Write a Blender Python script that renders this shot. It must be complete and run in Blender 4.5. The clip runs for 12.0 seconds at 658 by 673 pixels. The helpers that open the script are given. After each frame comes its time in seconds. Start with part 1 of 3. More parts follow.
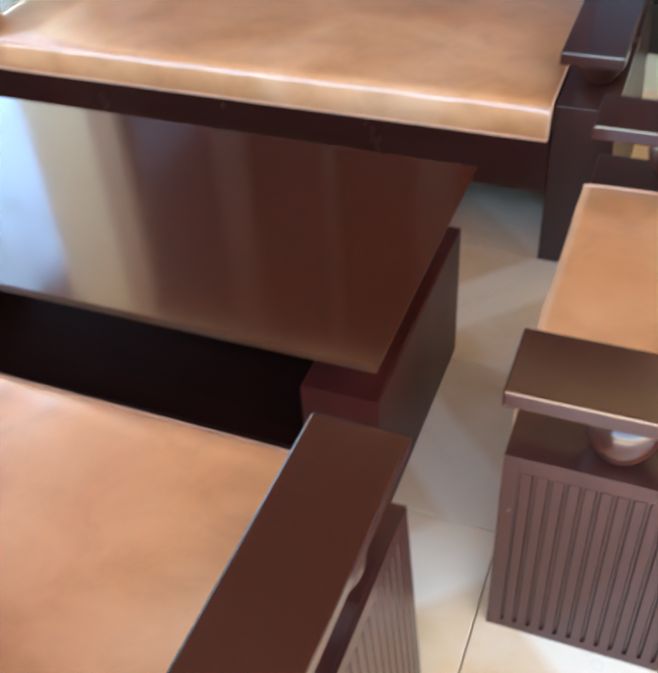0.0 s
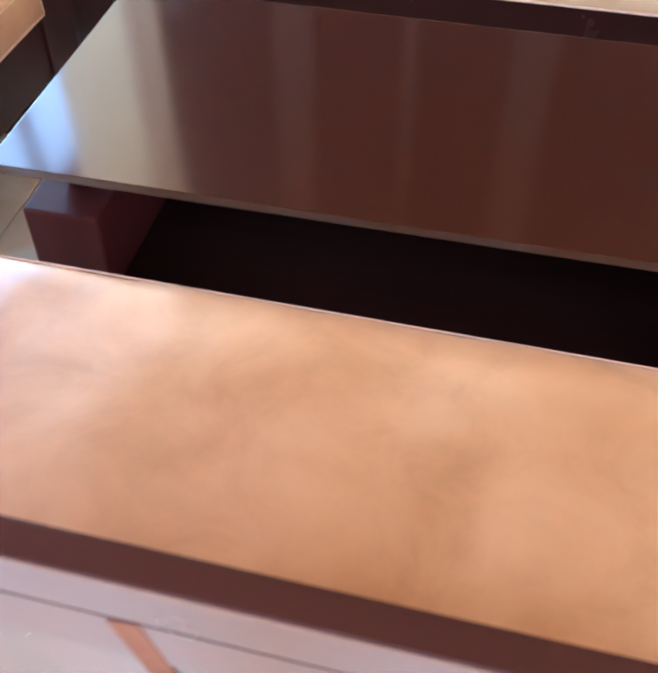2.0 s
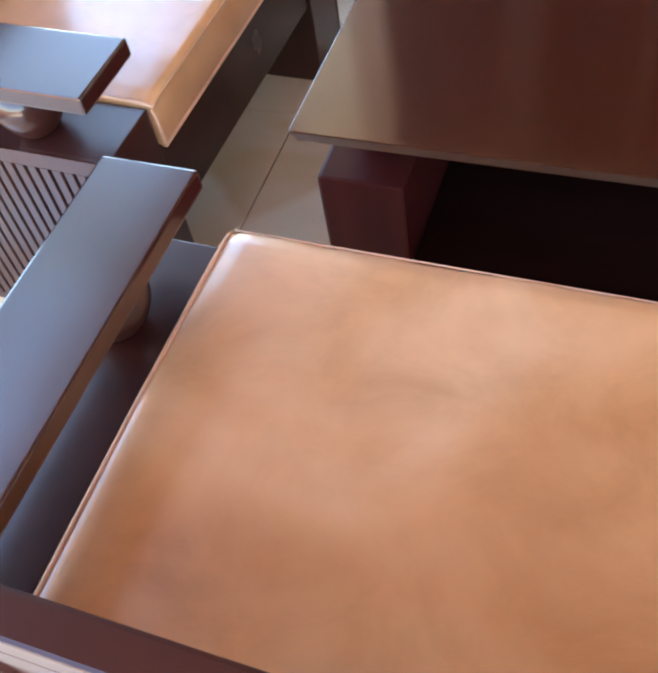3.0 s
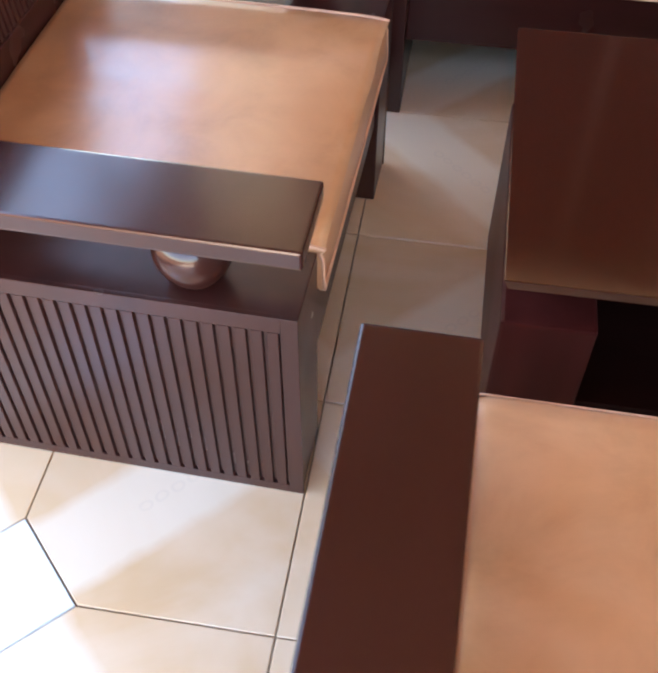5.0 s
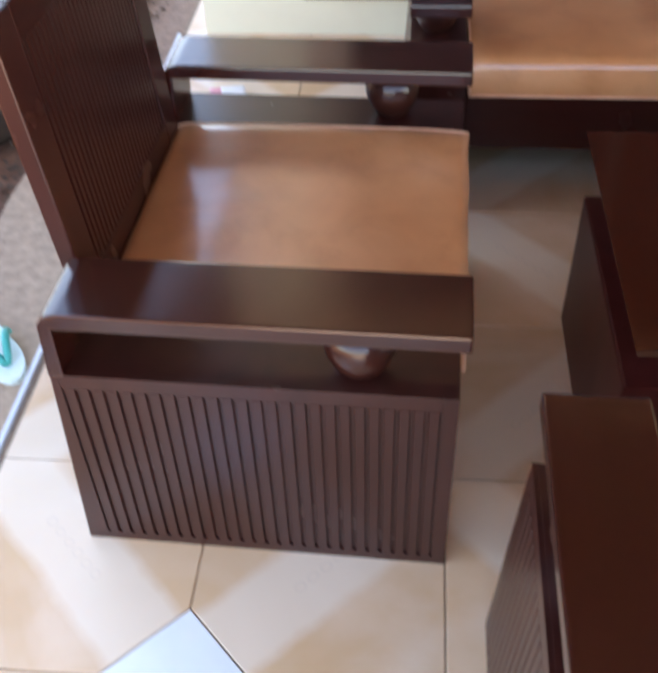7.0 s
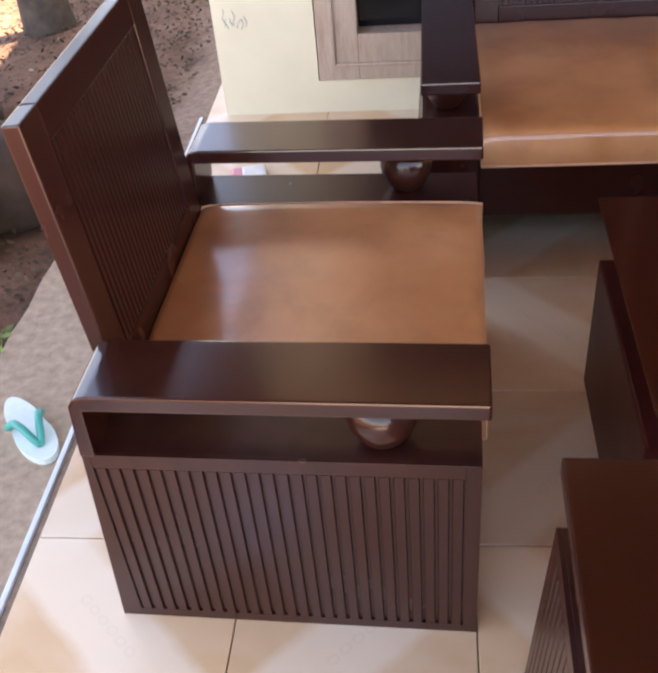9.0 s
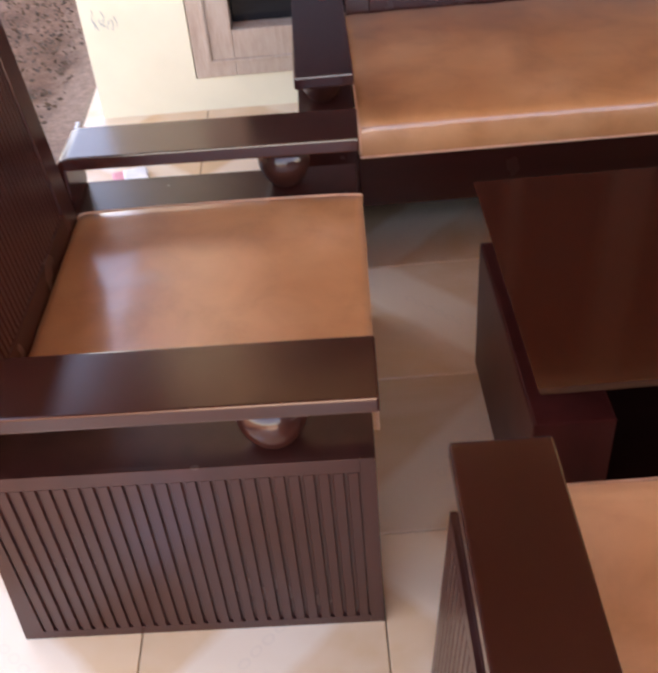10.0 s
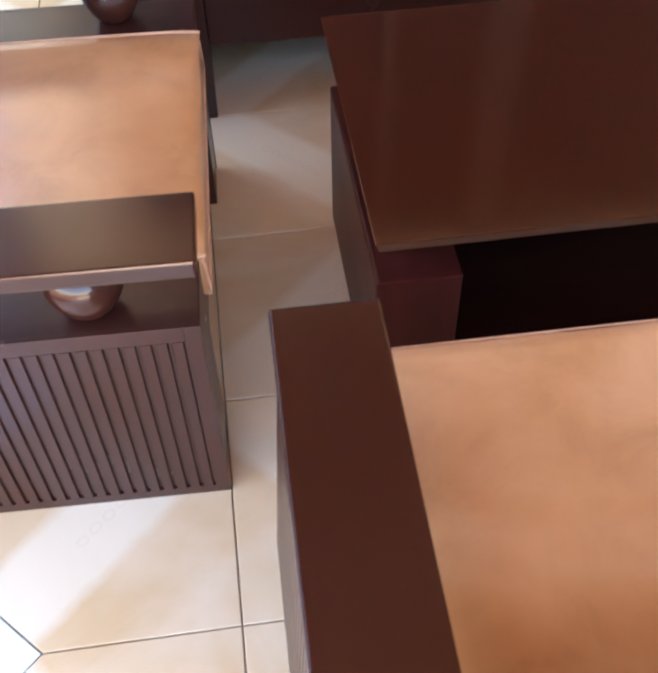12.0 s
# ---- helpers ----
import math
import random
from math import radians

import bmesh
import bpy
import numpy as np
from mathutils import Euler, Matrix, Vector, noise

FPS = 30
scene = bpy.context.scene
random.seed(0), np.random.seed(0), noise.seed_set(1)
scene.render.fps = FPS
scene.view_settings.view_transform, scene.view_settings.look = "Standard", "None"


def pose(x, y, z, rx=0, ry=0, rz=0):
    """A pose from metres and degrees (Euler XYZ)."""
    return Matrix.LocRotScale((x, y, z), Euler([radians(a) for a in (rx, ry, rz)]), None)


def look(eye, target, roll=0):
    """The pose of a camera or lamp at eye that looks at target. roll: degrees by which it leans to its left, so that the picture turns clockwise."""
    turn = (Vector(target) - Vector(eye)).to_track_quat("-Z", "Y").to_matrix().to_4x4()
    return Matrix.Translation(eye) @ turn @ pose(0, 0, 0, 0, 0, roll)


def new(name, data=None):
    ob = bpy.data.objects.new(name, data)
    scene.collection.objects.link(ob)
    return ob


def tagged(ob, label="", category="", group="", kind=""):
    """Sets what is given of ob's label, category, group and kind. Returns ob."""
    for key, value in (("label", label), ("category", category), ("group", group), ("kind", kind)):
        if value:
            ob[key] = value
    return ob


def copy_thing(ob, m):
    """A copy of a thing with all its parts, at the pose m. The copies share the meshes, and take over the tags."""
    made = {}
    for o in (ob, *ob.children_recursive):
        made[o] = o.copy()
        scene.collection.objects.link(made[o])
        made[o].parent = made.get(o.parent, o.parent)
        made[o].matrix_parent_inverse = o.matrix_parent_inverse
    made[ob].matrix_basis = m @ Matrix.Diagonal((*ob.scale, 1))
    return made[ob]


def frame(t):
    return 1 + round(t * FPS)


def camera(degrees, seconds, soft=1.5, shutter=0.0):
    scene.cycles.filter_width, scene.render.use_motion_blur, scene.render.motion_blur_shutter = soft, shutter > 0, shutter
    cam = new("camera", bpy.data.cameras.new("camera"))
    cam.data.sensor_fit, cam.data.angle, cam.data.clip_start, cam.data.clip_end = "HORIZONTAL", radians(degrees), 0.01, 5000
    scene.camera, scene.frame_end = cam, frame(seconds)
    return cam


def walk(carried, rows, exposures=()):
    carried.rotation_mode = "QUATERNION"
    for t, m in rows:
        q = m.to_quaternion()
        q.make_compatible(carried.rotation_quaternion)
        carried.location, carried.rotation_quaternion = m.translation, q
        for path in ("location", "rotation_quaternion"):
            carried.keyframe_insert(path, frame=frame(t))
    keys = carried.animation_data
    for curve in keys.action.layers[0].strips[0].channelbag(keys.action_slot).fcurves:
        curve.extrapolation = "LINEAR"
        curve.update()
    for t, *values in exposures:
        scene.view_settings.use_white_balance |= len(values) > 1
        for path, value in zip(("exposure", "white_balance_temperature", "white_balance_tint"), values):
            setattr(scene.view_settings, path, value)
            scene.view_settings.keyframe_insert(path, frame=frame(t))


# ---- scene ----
cam = camera(39.1, 12.0, soft=2.6, shutter=0.4)
PATH = [
    (0, (1.738, -0.591, 1.307), (1.135, 0.794, -0.005), -3.9),
    (0.3, (1.658, -0.595, 1.295), (1.014, 0.706, -0.081), -4.8),
    (0.5, (1.577, -0.564, 1.253), (0.909, 0.731, -0.117), -6.2),
    (0.6, (1.547, -0.552, 1.246), (0.872, 0.722, -0.14), -6.6),
    (0.8, (1.401, -0.552, 1.317), (0.78, 0.68, -0.132), -7.7),
    (1, (1.371, -0.52, 1.269), (0.715, 0.715, -0.161), -7.6),
    (1.2, (1.329, -0.522, 1.277), (0.705, 0.729, -0.153), -6.2),
    (1.5, (1.204, -0.576, 1.281), (0.773, 0.723, -0.178), -3.6),
    (1.8, (1.117, -0.629, 1.273), (0.755, 0.674, -0.2), -2.6),
    (2, (0.983, -0.663, 1.246), (0.669, 0.659, -0.222), -0.2),
    (2.1, (0.969, -0.684, 1.248), (0.669, 0.642, -0.218), 1.9),
    (2.3, (0.926, -0.645, 1.201), (0.579, 0.653, -0.281), 1.4),
    (2.5, (0.863, -0.617, 1.188), (0.454, 0.672, -0.285), -1.1),
    (2.8, (0.769, -0.567, 1.188), (0.154, 0.543, -0.358), -11.5),
    (3, (0.681, -0.518, 1.202), (0.096, 0.547, -0.387), -12.5),
    (3.1, (0.669, -0.52, 1.203), (0.096, 0.535, -0.396), -11.4),
    (3.4, (0.621, -0.504, 1.21), (0.109, 0.554, -0.408), -9.7),
    (3.6, (0.579, -0.506, 1.21), (0.144, 0.591, -0.405), -5.8),
    (5.3, (0.099, -0.485, 1.22), (-0.005, 0.815, -0.296), -0.6),
    (5.5, (0.082, -0.51, 1.228), (0.081, 0.788, -0.293), -1.4),
    (6, (-0.003, -0.561, 1.235), (0.062, 0.72, -0.3), -0.2),
    (6.5, (-0.066, -0.588, 1.283), (-0.135, 0.767, -0.186), 0.6),
    (6.8, (-0.078, -0.615, 1.285), (-0.18, 0.776, -0.149), -0.0),
    (7, (-0.081, -0.625, 1.308), (-0.24, 0.82, -0.065), -2.3),
    (7.2, (-0.072, -0.634, 1.326), (-0.293, 0.866, 0.023), -4.1),
    (8.8, (-0.068, -0.639, 1.33), (-0.29, 0.858, 0.022), -6.7),
    (9, (-0.067, -0.643, 1.336), (-0.291, 0.892, 0.074), -5.7),
    (9.5, (-0.059, -0.636, 1.343), (-0.188, 0.921, 0.094), -5.7),
    (10, (-0.035, -0.63, 1.332), (-0.061, 0.901, 0.045), -5.3),
    (10.5, (-0.026, -0.623, 1.307), (0.062, 0.768, -0.126), -4.0),
    (11, (-0.022, -0.623, 1.27), (0.108, 0.655, -0.264), -0.2),
    (11.5, (-0.002, -0.595, 1.253), (0.157, 0.664, -0.294), -0.5),
    (12, (0.071, -0.555, 1.264), (0.219, 0.734, -0.258), -1.6),
]
EXPOSURE = [(0.0, 4.05, 6800, 2), (1.5, 4.35, 6200, 4), (2.2, 4.25, 6100, 2), (3.0, 3.95, 6700, 6), (3.6, 3.9, 8000, 14), (5.3, 3.65, 7300, 15), (6.4, 3.5, 7300, 16), (7.0, 2.95, 7700, 18), (9.0, 2.82, 8600, 25), (9.5, 2.9, 9200, 31), (10.0, 3.12, 9000, 29), (10.5, 3.35, 8100, 22), (11.5, 3.55, 7500, 16), (12.0, 3.72, 7500, 15)]
walk(cam, [(t, look(eye, target, roll)) for t, eye, target, roll in PATH], EXPOSURE)

# ---------------- world, sun, exposure ----------------
world = bpy.data.worlds.new("sky")
scene.world = world
world.use_nodes = True
_wn = world.node_tree.nodes
_sky = _wn.new("ShaderNodeTexSky")
_sky.sky_type = "NISHITA"
_sky.sun_disc = False
SUN_ELEVATION, SUN_AZIMUTH = radians(76), radians(72)
_sky.sun_elevation, _sky.sun_rotation = SUN_ELEVATION, SUN_AZIMUTH
_sky.dust_density, _sky.ozone_density = 0.6, 1.3
world.node_tree.links.new(_sky.outputs[0], _wn["Background"].inputs[0])
_wn["Background"].inputs[1].default_value = 0.15

sun_data = bpy.data.lights.new("sun", "SUN")
sun_data.energy, sun_data.angle, sun_data.color = 4.5, radians(0.6), (1.0, 0.94, 0.86)
sun = new("sun", sun_data)
_sx = math.cos(SUN_ELEVATION) * math.sin(SUN_AZIMUTH)
_sy = math.cos(SUN_ELEVATION) * math.cos(SUN_AZIMUTH)
sun.matrix_world = look((_sx * 20, _sy * 20, math.sin(SUN_ELEVATION) * 20), (0, 0, 0))


# ---------------- materials ----------------
def nodes_of(name):
    m = bpy.data.materials.new(name)
    m.use_nodes = True
    nt = m.node_tree
    return m, nt, nt.nodes["Principled BSDF"]


def texnode(nt, kind, scale, detail=3.0, rough=0.55, coords=None, stretch=(1, 1, 1)):
    co = nt.nodes.new("ShaderNodeTexCoord")
    mp = nt.nodes.new("ShaderNodeMapping")
    mp.inputs["Scale"].default_value = stretch
    nt.links.new(co.outputs[coords or "Object"], mp.inputs["Vector"])
    n = nt.nodes.new(kind)
    n.inputs["Scale"].default_value = scale
    if "Detail" in n.inputs:
        n.inputs["Detail"].default_value = detail
        n.inputs["Roughness"].default_value = rough
    nt.links.new(mp.outputs[0], n.inputs["Vector"])
    return n


def ramp(nt, source, stops):
    r = nt.nodes.new("ShaderNodeValToRGB")
    el = r.color_ramp.elements
    while len(el) < len(stops):
        el.new(0.5)
    for e, (p, c) in zip(el, stops):
        e.position = p
        e.color = (*c, 1)
    nt.links.new(source, r.inputs[0])
    return r


def mix(nt, kind, fac, a, b):
    n = nt.nodes.new("ShaderNodeMix")
    n.data_type, n.blend_type = "RGBA", kind
    if isinstance(fac, float):
        n.inputs[0].default_value = fac
    else:
        nt.links.new(fac, n.inputs[0])
    for sock, v in ((n.inputs[6], a), (n.inputs[7], b)):
        if isinstance(v, tuple):
            sock.default_value = (*v, 1)
        else:
            nt.links.new(v, sock)
    return n.outputs[2]


def bump(nt, height, strength, distance, bsdf):
    b = nt.nodes.new("ShaderNodeBump")
    b.inputs["Strength"].default_value, b.inputs["Distance"].default_value = strength, distance
    nt.links.new(height, b.inputs["Height"])
    nt.links.new(b.outputs[0], bsdf.inputs["Normal"])


def wood(name, dark, light, coat, gloss, axis, blotch=0.1):
    """Stained wood: a dull base under a lacquer coat whose roughness is gloss."""
    m, nt, p = nodes_of(name)
    st = [6, 6, 6]
    st[axis] = 0.8
    grain = texnode(nt, "ShaderNodeTexNoise", 4, 1, 0.5, stretch=st)
    cloud = texnode(nt, "ShaderNodeTexNoise", 5, 1, 0.5)
    a = ramp(nt, grain.outputs[0], [(0.3, tuple((1 + 0.3 * blotch) * v for v in dark)), (0.7, tuple((1 + 0.3 * blotch) * v for v in light))])
    b = ramp(nt, cloud.outputs[0], [(0.25, (0.56, 0.545, 0.58)), (0.5, (0.76, 0.75, 0.77)), (0.75, (1.0, 1.0, 0.96))])
    nt.links.new(mix(nt, "MULTIPLY", blotch, a.outputs[0], b.outputs[0]), p.inputs["Base Color"])
    r = ramp(nt, cloud.outputs[0], [(0.3, (0.38,) * 3), (0.75, (0.46,) * 3)])
    nt.links.new(r.outputs[0], p.inputs["Roughness"])
    p.inputs["Specular IOR Level"].default_value = 0.06
    p.inputs["Coat Weight"].default_value = coat
    g = ramp(nt, texnode(nt, "ShaderNodeTexNoise", 7, 3, 0.6).outputs[0], [(0.3, (gloss if gloss > 0.2 else gloss * 0.85,) * 3), (0.7, (gloss * 1.06 if gloss > 0.2 else gloss * 1.25,) * 3)])
    nt.links.new(g.outputs[0], p.inputs["Coat Roughness"])
    ripple = nt.nodes.new("ShaderNodeBump")
    ripple.inputs["Strength"].default_value, ripple.inputs["Distance"].default_value = 0.2, 0.0015
    nt.links.new(cloud.outputs[0], ripple.inputs["Height"])
    nt.links.new(ripple.outputs[0], p.inputs["Coat Normal"])
    p.inputs["Coat IOR"].default_value = 1.47 + 0.2 * coat
    return m


WOOD_DARK, WOOD_LIGHT = (0.027, 0.0042, 0.0026), (0.033, 0.0053, 0.0033)
wood_x = wood("dark_wood_x", WOOD_DARK, WOOD_LIGHT, 0.6, 0.26, 0)
wood_y = wood("dark_wood_y", WOOD_DARK, WOOD_LIGHT, 1.0, 0.17, 1)
wood_z = wood("dark_wood_z", (0.030, 0.0064, 0.0044), (0.040, 0.0088, 0.0060), 0.75, 0.26, 2)
wood_top = wood("table_top_wood", (0.040, 0.0062, 0.0020), (0.042, 0.0065, 0.0022), 1.0, 0.10, 0)
wood_bun = wood("turned_wood", (0.026, 0.0070, 0.0046), (0.040, 0.0110, 0.0072), 0.7, 0.13, 2)
wood_leg = wood("leg_wood", (0.042, 0.0066, 0.0046), (0.056, 0.0090, 0.0062), 0.25, 0.3, 2)
# darker copy of the wood: shade under the tabletop put into the colour
wood_shelf_shaded = wood("shelf_wood_shaded", (0.012, 0.003, 0.002), (0.018, 0.0045, 0.003), 0.0, 0.4, 0)


def leather():
    m, nt, p = nodes_of("tan_leather")
    big = texnode(nt, "ShaderNodeTexNoise", 3.6, 2, 0.5)
    big.inputs["Distortion"].default_value = 0.5
    mid = texnode(nt, "ShaderNodeTexNoise", 8, 5, 0.6)
    mid.inputs["Distortion"].default_value = 0.5
    pore = texnode(nt, "ShaderNodeTexVoronoi", 420)
    a = ramp(nt, big.outputs[0], [(0.30, (0.525, 0.199, 0.070)), (0.5, (0.62, 0.263, 0.105)), (0.72, (0.70, 0.339, 0.164))])
    b = ramp(nt, mid.outputs[0], [(0.32, (0.70, 0.67, 0.63)), (0.46, (0.82, 0.81, 0.80)), (0.54, (0.88, 0.89, 0.90)), (0.68, (0.95, 0.97, 1.0))])
    nt.links.new(mix(nt, "MULTIPLY", 1.0, a.outputs[0], b.outputs[0]), p.inputs["Base Color"])
    r = ramp(nt, mid.outputs[0], [(0.3, (0.36,) * 3), (0.75, (0.46,) * 3)])
    nt.links.new(r.outputs[0], p.inputs["Roughness"])
    bump(nt, pore.outputs[0], 0.12, 0.0006, p)
    p.inputs["Specular IOR Level"].default_value = 0.6
    p.inputs["Coat Weight"].default_value = 0.8
    p.inputs["Coat Roughness"].default_value = 0.17
    p.inputs["Coat IOR"].default_value = 1.65
    return m


leather_mat = leather()


def plain(name, color, rough, noise_scale=30, amount=0.12, metal=0.0, bumpy=0.0):
    m, nt, p = nodes_of(name)
    n = texnode(nt, "ShaderNodeTexNoise", noise_scale, 4)
    lo = tuple(c * (1 - amount) for c in color)
    hi = tuple(min(1, c * (1 + amount)) for c in color)
    nt.links.new(ramp(nt, n.outputs[0], [(0.3, lo), (0.7, hi)]).outputs[0], p.inputs["Base Color"])
    p.inputs["Roughness"].default_value, p.inputs["Metallic"].default_value = rough, metal
    if bumpy:
        bump(nt, n.outputs[0], 0.4, bumpy, p)
    return m


piping_mat = plain("piping_leather", (0.60, 0.30, 0.17), 0.4)
strap_leather_mat = plain("strap_leather", (0.07, 0.03, 0.02), 0.95)
strap_leather_mat.node_tree.nodes["Principled BSDF"].inputs["Specular IOR Level"].default_value = 0.0
grout_mat = plain("grout", (0.26, 0.19, 0.135), 0.95, 60, 0.25)
edge_mat = plain("edge_trim", (0.62, 0.68, 0.72), 0.4, 12, 0.1)
diamond_mat = plain("white_tile", (0.80, 0.83, 0.80), 0.12, 6, 0.05)
plaster_mat = plain("cream_plaster", (0.76, 0.71, 0.53), 0.75, 3.5, 0.07, bumpy=0.002)
ceiling_mat = plain("ceiling_board", (0.16, 0.090, 0.038), 0.6, 8, 0.15)
dim_mat = plain("unlit_room_dark", (0.06, 0.04, 0.03), 0.8, 5, 0.2)
sole_mat = plain("sole_foam", (0.60, 0.70, 0.66), 0.6, 25, 0.08)
strap_mat = plain("strap_rubber", (0.02, 0.36, 0.30), 0.4)
ink_mat = plain("ink", (0.30, 0.37, 0.42), 0.8)
pink_mat = plain("pink_plastic", (0.75, 0.25, 0.28), 0.4)
white_mat = plain("white_plastic", (0.8, 0.78, 0.74), 0.4)
concrete_mat = plain("sandy_concrete", (0.37, 0.265, 0.18), 0.9, 38, 0.22, bumpy=0.006)
rock_mat = plain("rock", (0.055, 0.032, 0.020), 0.9, 9, 0.45, bumpy=0.02)
bark_mat = plain("bark", (0.07, 0.055, 0.045), 0.95, 14, 0.4, bumpy=0.02)
leaf_mat = plain("leaf", (0.10, 0.16, 0.02), 0.5, 5, 0.5)
litter_mat = plain("dry_leaf", (0.075, 0.045, 0.026), 0.85, 9, 0.7)
pale_litter_mat = plain("pale_leaf", (0.30, 0.27, 0.23), 0.7, 6, 0.5)
glass_mat = plain("dark_glass", (0.006, 0.008, 0.012), 0.05, 2, 0.1)


def weathered():
    m, nt, p = nodes_of("weathered_wood")
    g = texnode(nt, "ShaderNodeTexNoise", 9, 6, 0.7, stretch=(8, 8, 1.2))
    s = texnode(nt, "ShaderNodeTexNoise", 6, 4, 0.6)
    a = ramp(nt, g.outputs[0], [(0.3, (0.30, 0.18, 0.12)), (0.5, (0.45, 0.32, 0.24)), (0.72, (0.56, 0.46, 0.38))])
    nt.links.new(mix(nt, "MIX", s.outputs[0], a.outputs[0], (0.48, 0.39, 0.31)), p.inputs["Base Color"])
    p.inputs["Roughness"].default_value = 0.75
    bump(nt, g.outputs[0], 0.4, 0.002, p)
    return m


weathered_mat = weathered()
# frame wood darkened to keep its reflection in the tabletop faint
post_mat = plain("darkened_post", (0.026, 0.014, 0.009), 0.7, 7, 0.3)


def tile_material():
    """Beige glazed tile: a pale diagonal band with a faint grey-pink motif runs out from the cut corner."""
    m, nt, p = nodes_of("beige_tile")
    co = nt.nodes.new("ShaderNodeTexCoord")
    sep = nt.nodes.new("ShaderNodeSeparateXYZ")
    nt.links.new(co.outputs["Object"], sep.inputs[0])

    def math_node(op, a, b=None, clamp=False):
        n = nt.nodes.new("ShaderNodeMath")
        n.operation, n.use_clamp = op, clamp
        for i, v in enumerate((a, b)):
            if v is None:
                continue
            if isinstance(v, (int, float)):
                n.inputs[i].default_value = v
            else:
                nt.links.new(v, n.inputs[i])
        return n.outputs[0]

    def band(value, centre, half, soft):
        d = math_node("ABSOLUTE", math_node("SUBTRACT", value, centre))
        return math_node("MULTIPLY", math_node("SUBTRACT", half, d), 1 / soft, True)

    x, y = sep.outputs[0], sep.outputs[1]
    wob = texnode(nt, "ShaderNodeTexNoise", 14, 3)
    w = math_node("MULTIPLY", math_node("SUBTRACT", wob.outputs[0], 0.5), 0.02)
    u = math_node("MULTIPLY", math_node("ADD", x, y), 0.7071)
    v = math_node("ADD", math_node("MULTIPLY", math_node("SUBTRACT", x, y), 0.7071), w)
    pale = band(v, 0.0, 0.078, 0.022)
    cell = math_node("MULTIPLY", math_node("SUBTRACT", math_node("FRACT", math_node("MULTIPLY", u, 1 / 0.028)), 0.5), 0.028)
    across = math_node("MULTIPLY", v, 1.3)
    away = math_node("SQRT", math_node("ADD", math_node("MULTIPLY", cell, cell), math_node("MULTIPLY", across, across)))
    motif = math_node("MULTIPLY", band(away, 0.0095, 0.0032, 0.0014), band(u, 0.31, 0.085, 0.006))
    info = nt.nodes.new("ShaderNodeObjectInfo")
    cloud = texnode(nt, "ShaderNodeTexNoise", 5, 4)
    base = ramp(nt, cloud.outputs[0], [(0.3, (0.76, 0.53, 0.335)), (0.7, (0.82, 0.61, 0.42))]).outputs[0]
    # brown marbling, strengthened to put the warm light between the seats into the colour
    spot = nt.nodes.new("ShaderNodeNewGeometry")
    vein = nt.nodes.new("ShaderNodeTexNoise")
    vein.inputs["Scale"].default_value, vein.inputs["Detail"].default_value, vein.inputs["Distortion"].default_value = 3.4, 4, 0.9
    nt.links.new(spot.outputs["Position"], vein.inputs["Vector"])
    warm_veined = ramp(nt, vein.outputs[0], [(0.38, (0.0,) * 3), (0.64, (0.6,) * 3)]).outputs[0]
    base = mix(nt, "MIX", warm_veined, base, (0.63, 0.355, 0.145))
    c = mix(nt, "MIX", math_node("MULTIPLY", pale, 0.75), base, (0.86, 0.71, 0.53))
    c = mix(nt, "MIX", math_node("MULTIPLY", motif, 0.08), c, (0.36, 0.27, 0.24))
    vary = ramp(nt, info.outputs["Random"], [(0.0, (0.95, 0.94, 0.93)), (1.0, (1.02, 1.02, 1.02))])
    nt.links.new(mix(nt, "MULTIPLY", 1.0, c, vary.outputs[0]), p.inputs["Base Color"])
    dirt = texnode(nt, "ShaderNodeTexNoise", 3, 5)
    nt.links.new(ramp(nt, dirt.outputs[0], [(0.35, (0.33,) * 3), (0.7, (0.42,) * 3)]).outputs[0], p.inputs["Roughness"])
    p.inputs["Specular IOR Level"].default_value = 0.1
    p.inputs["Coat Weight"].default_value = 0.6
    p.inputs["Coat Roughness"].default_value = 0.08
    return m


tile_mat = tile_material()


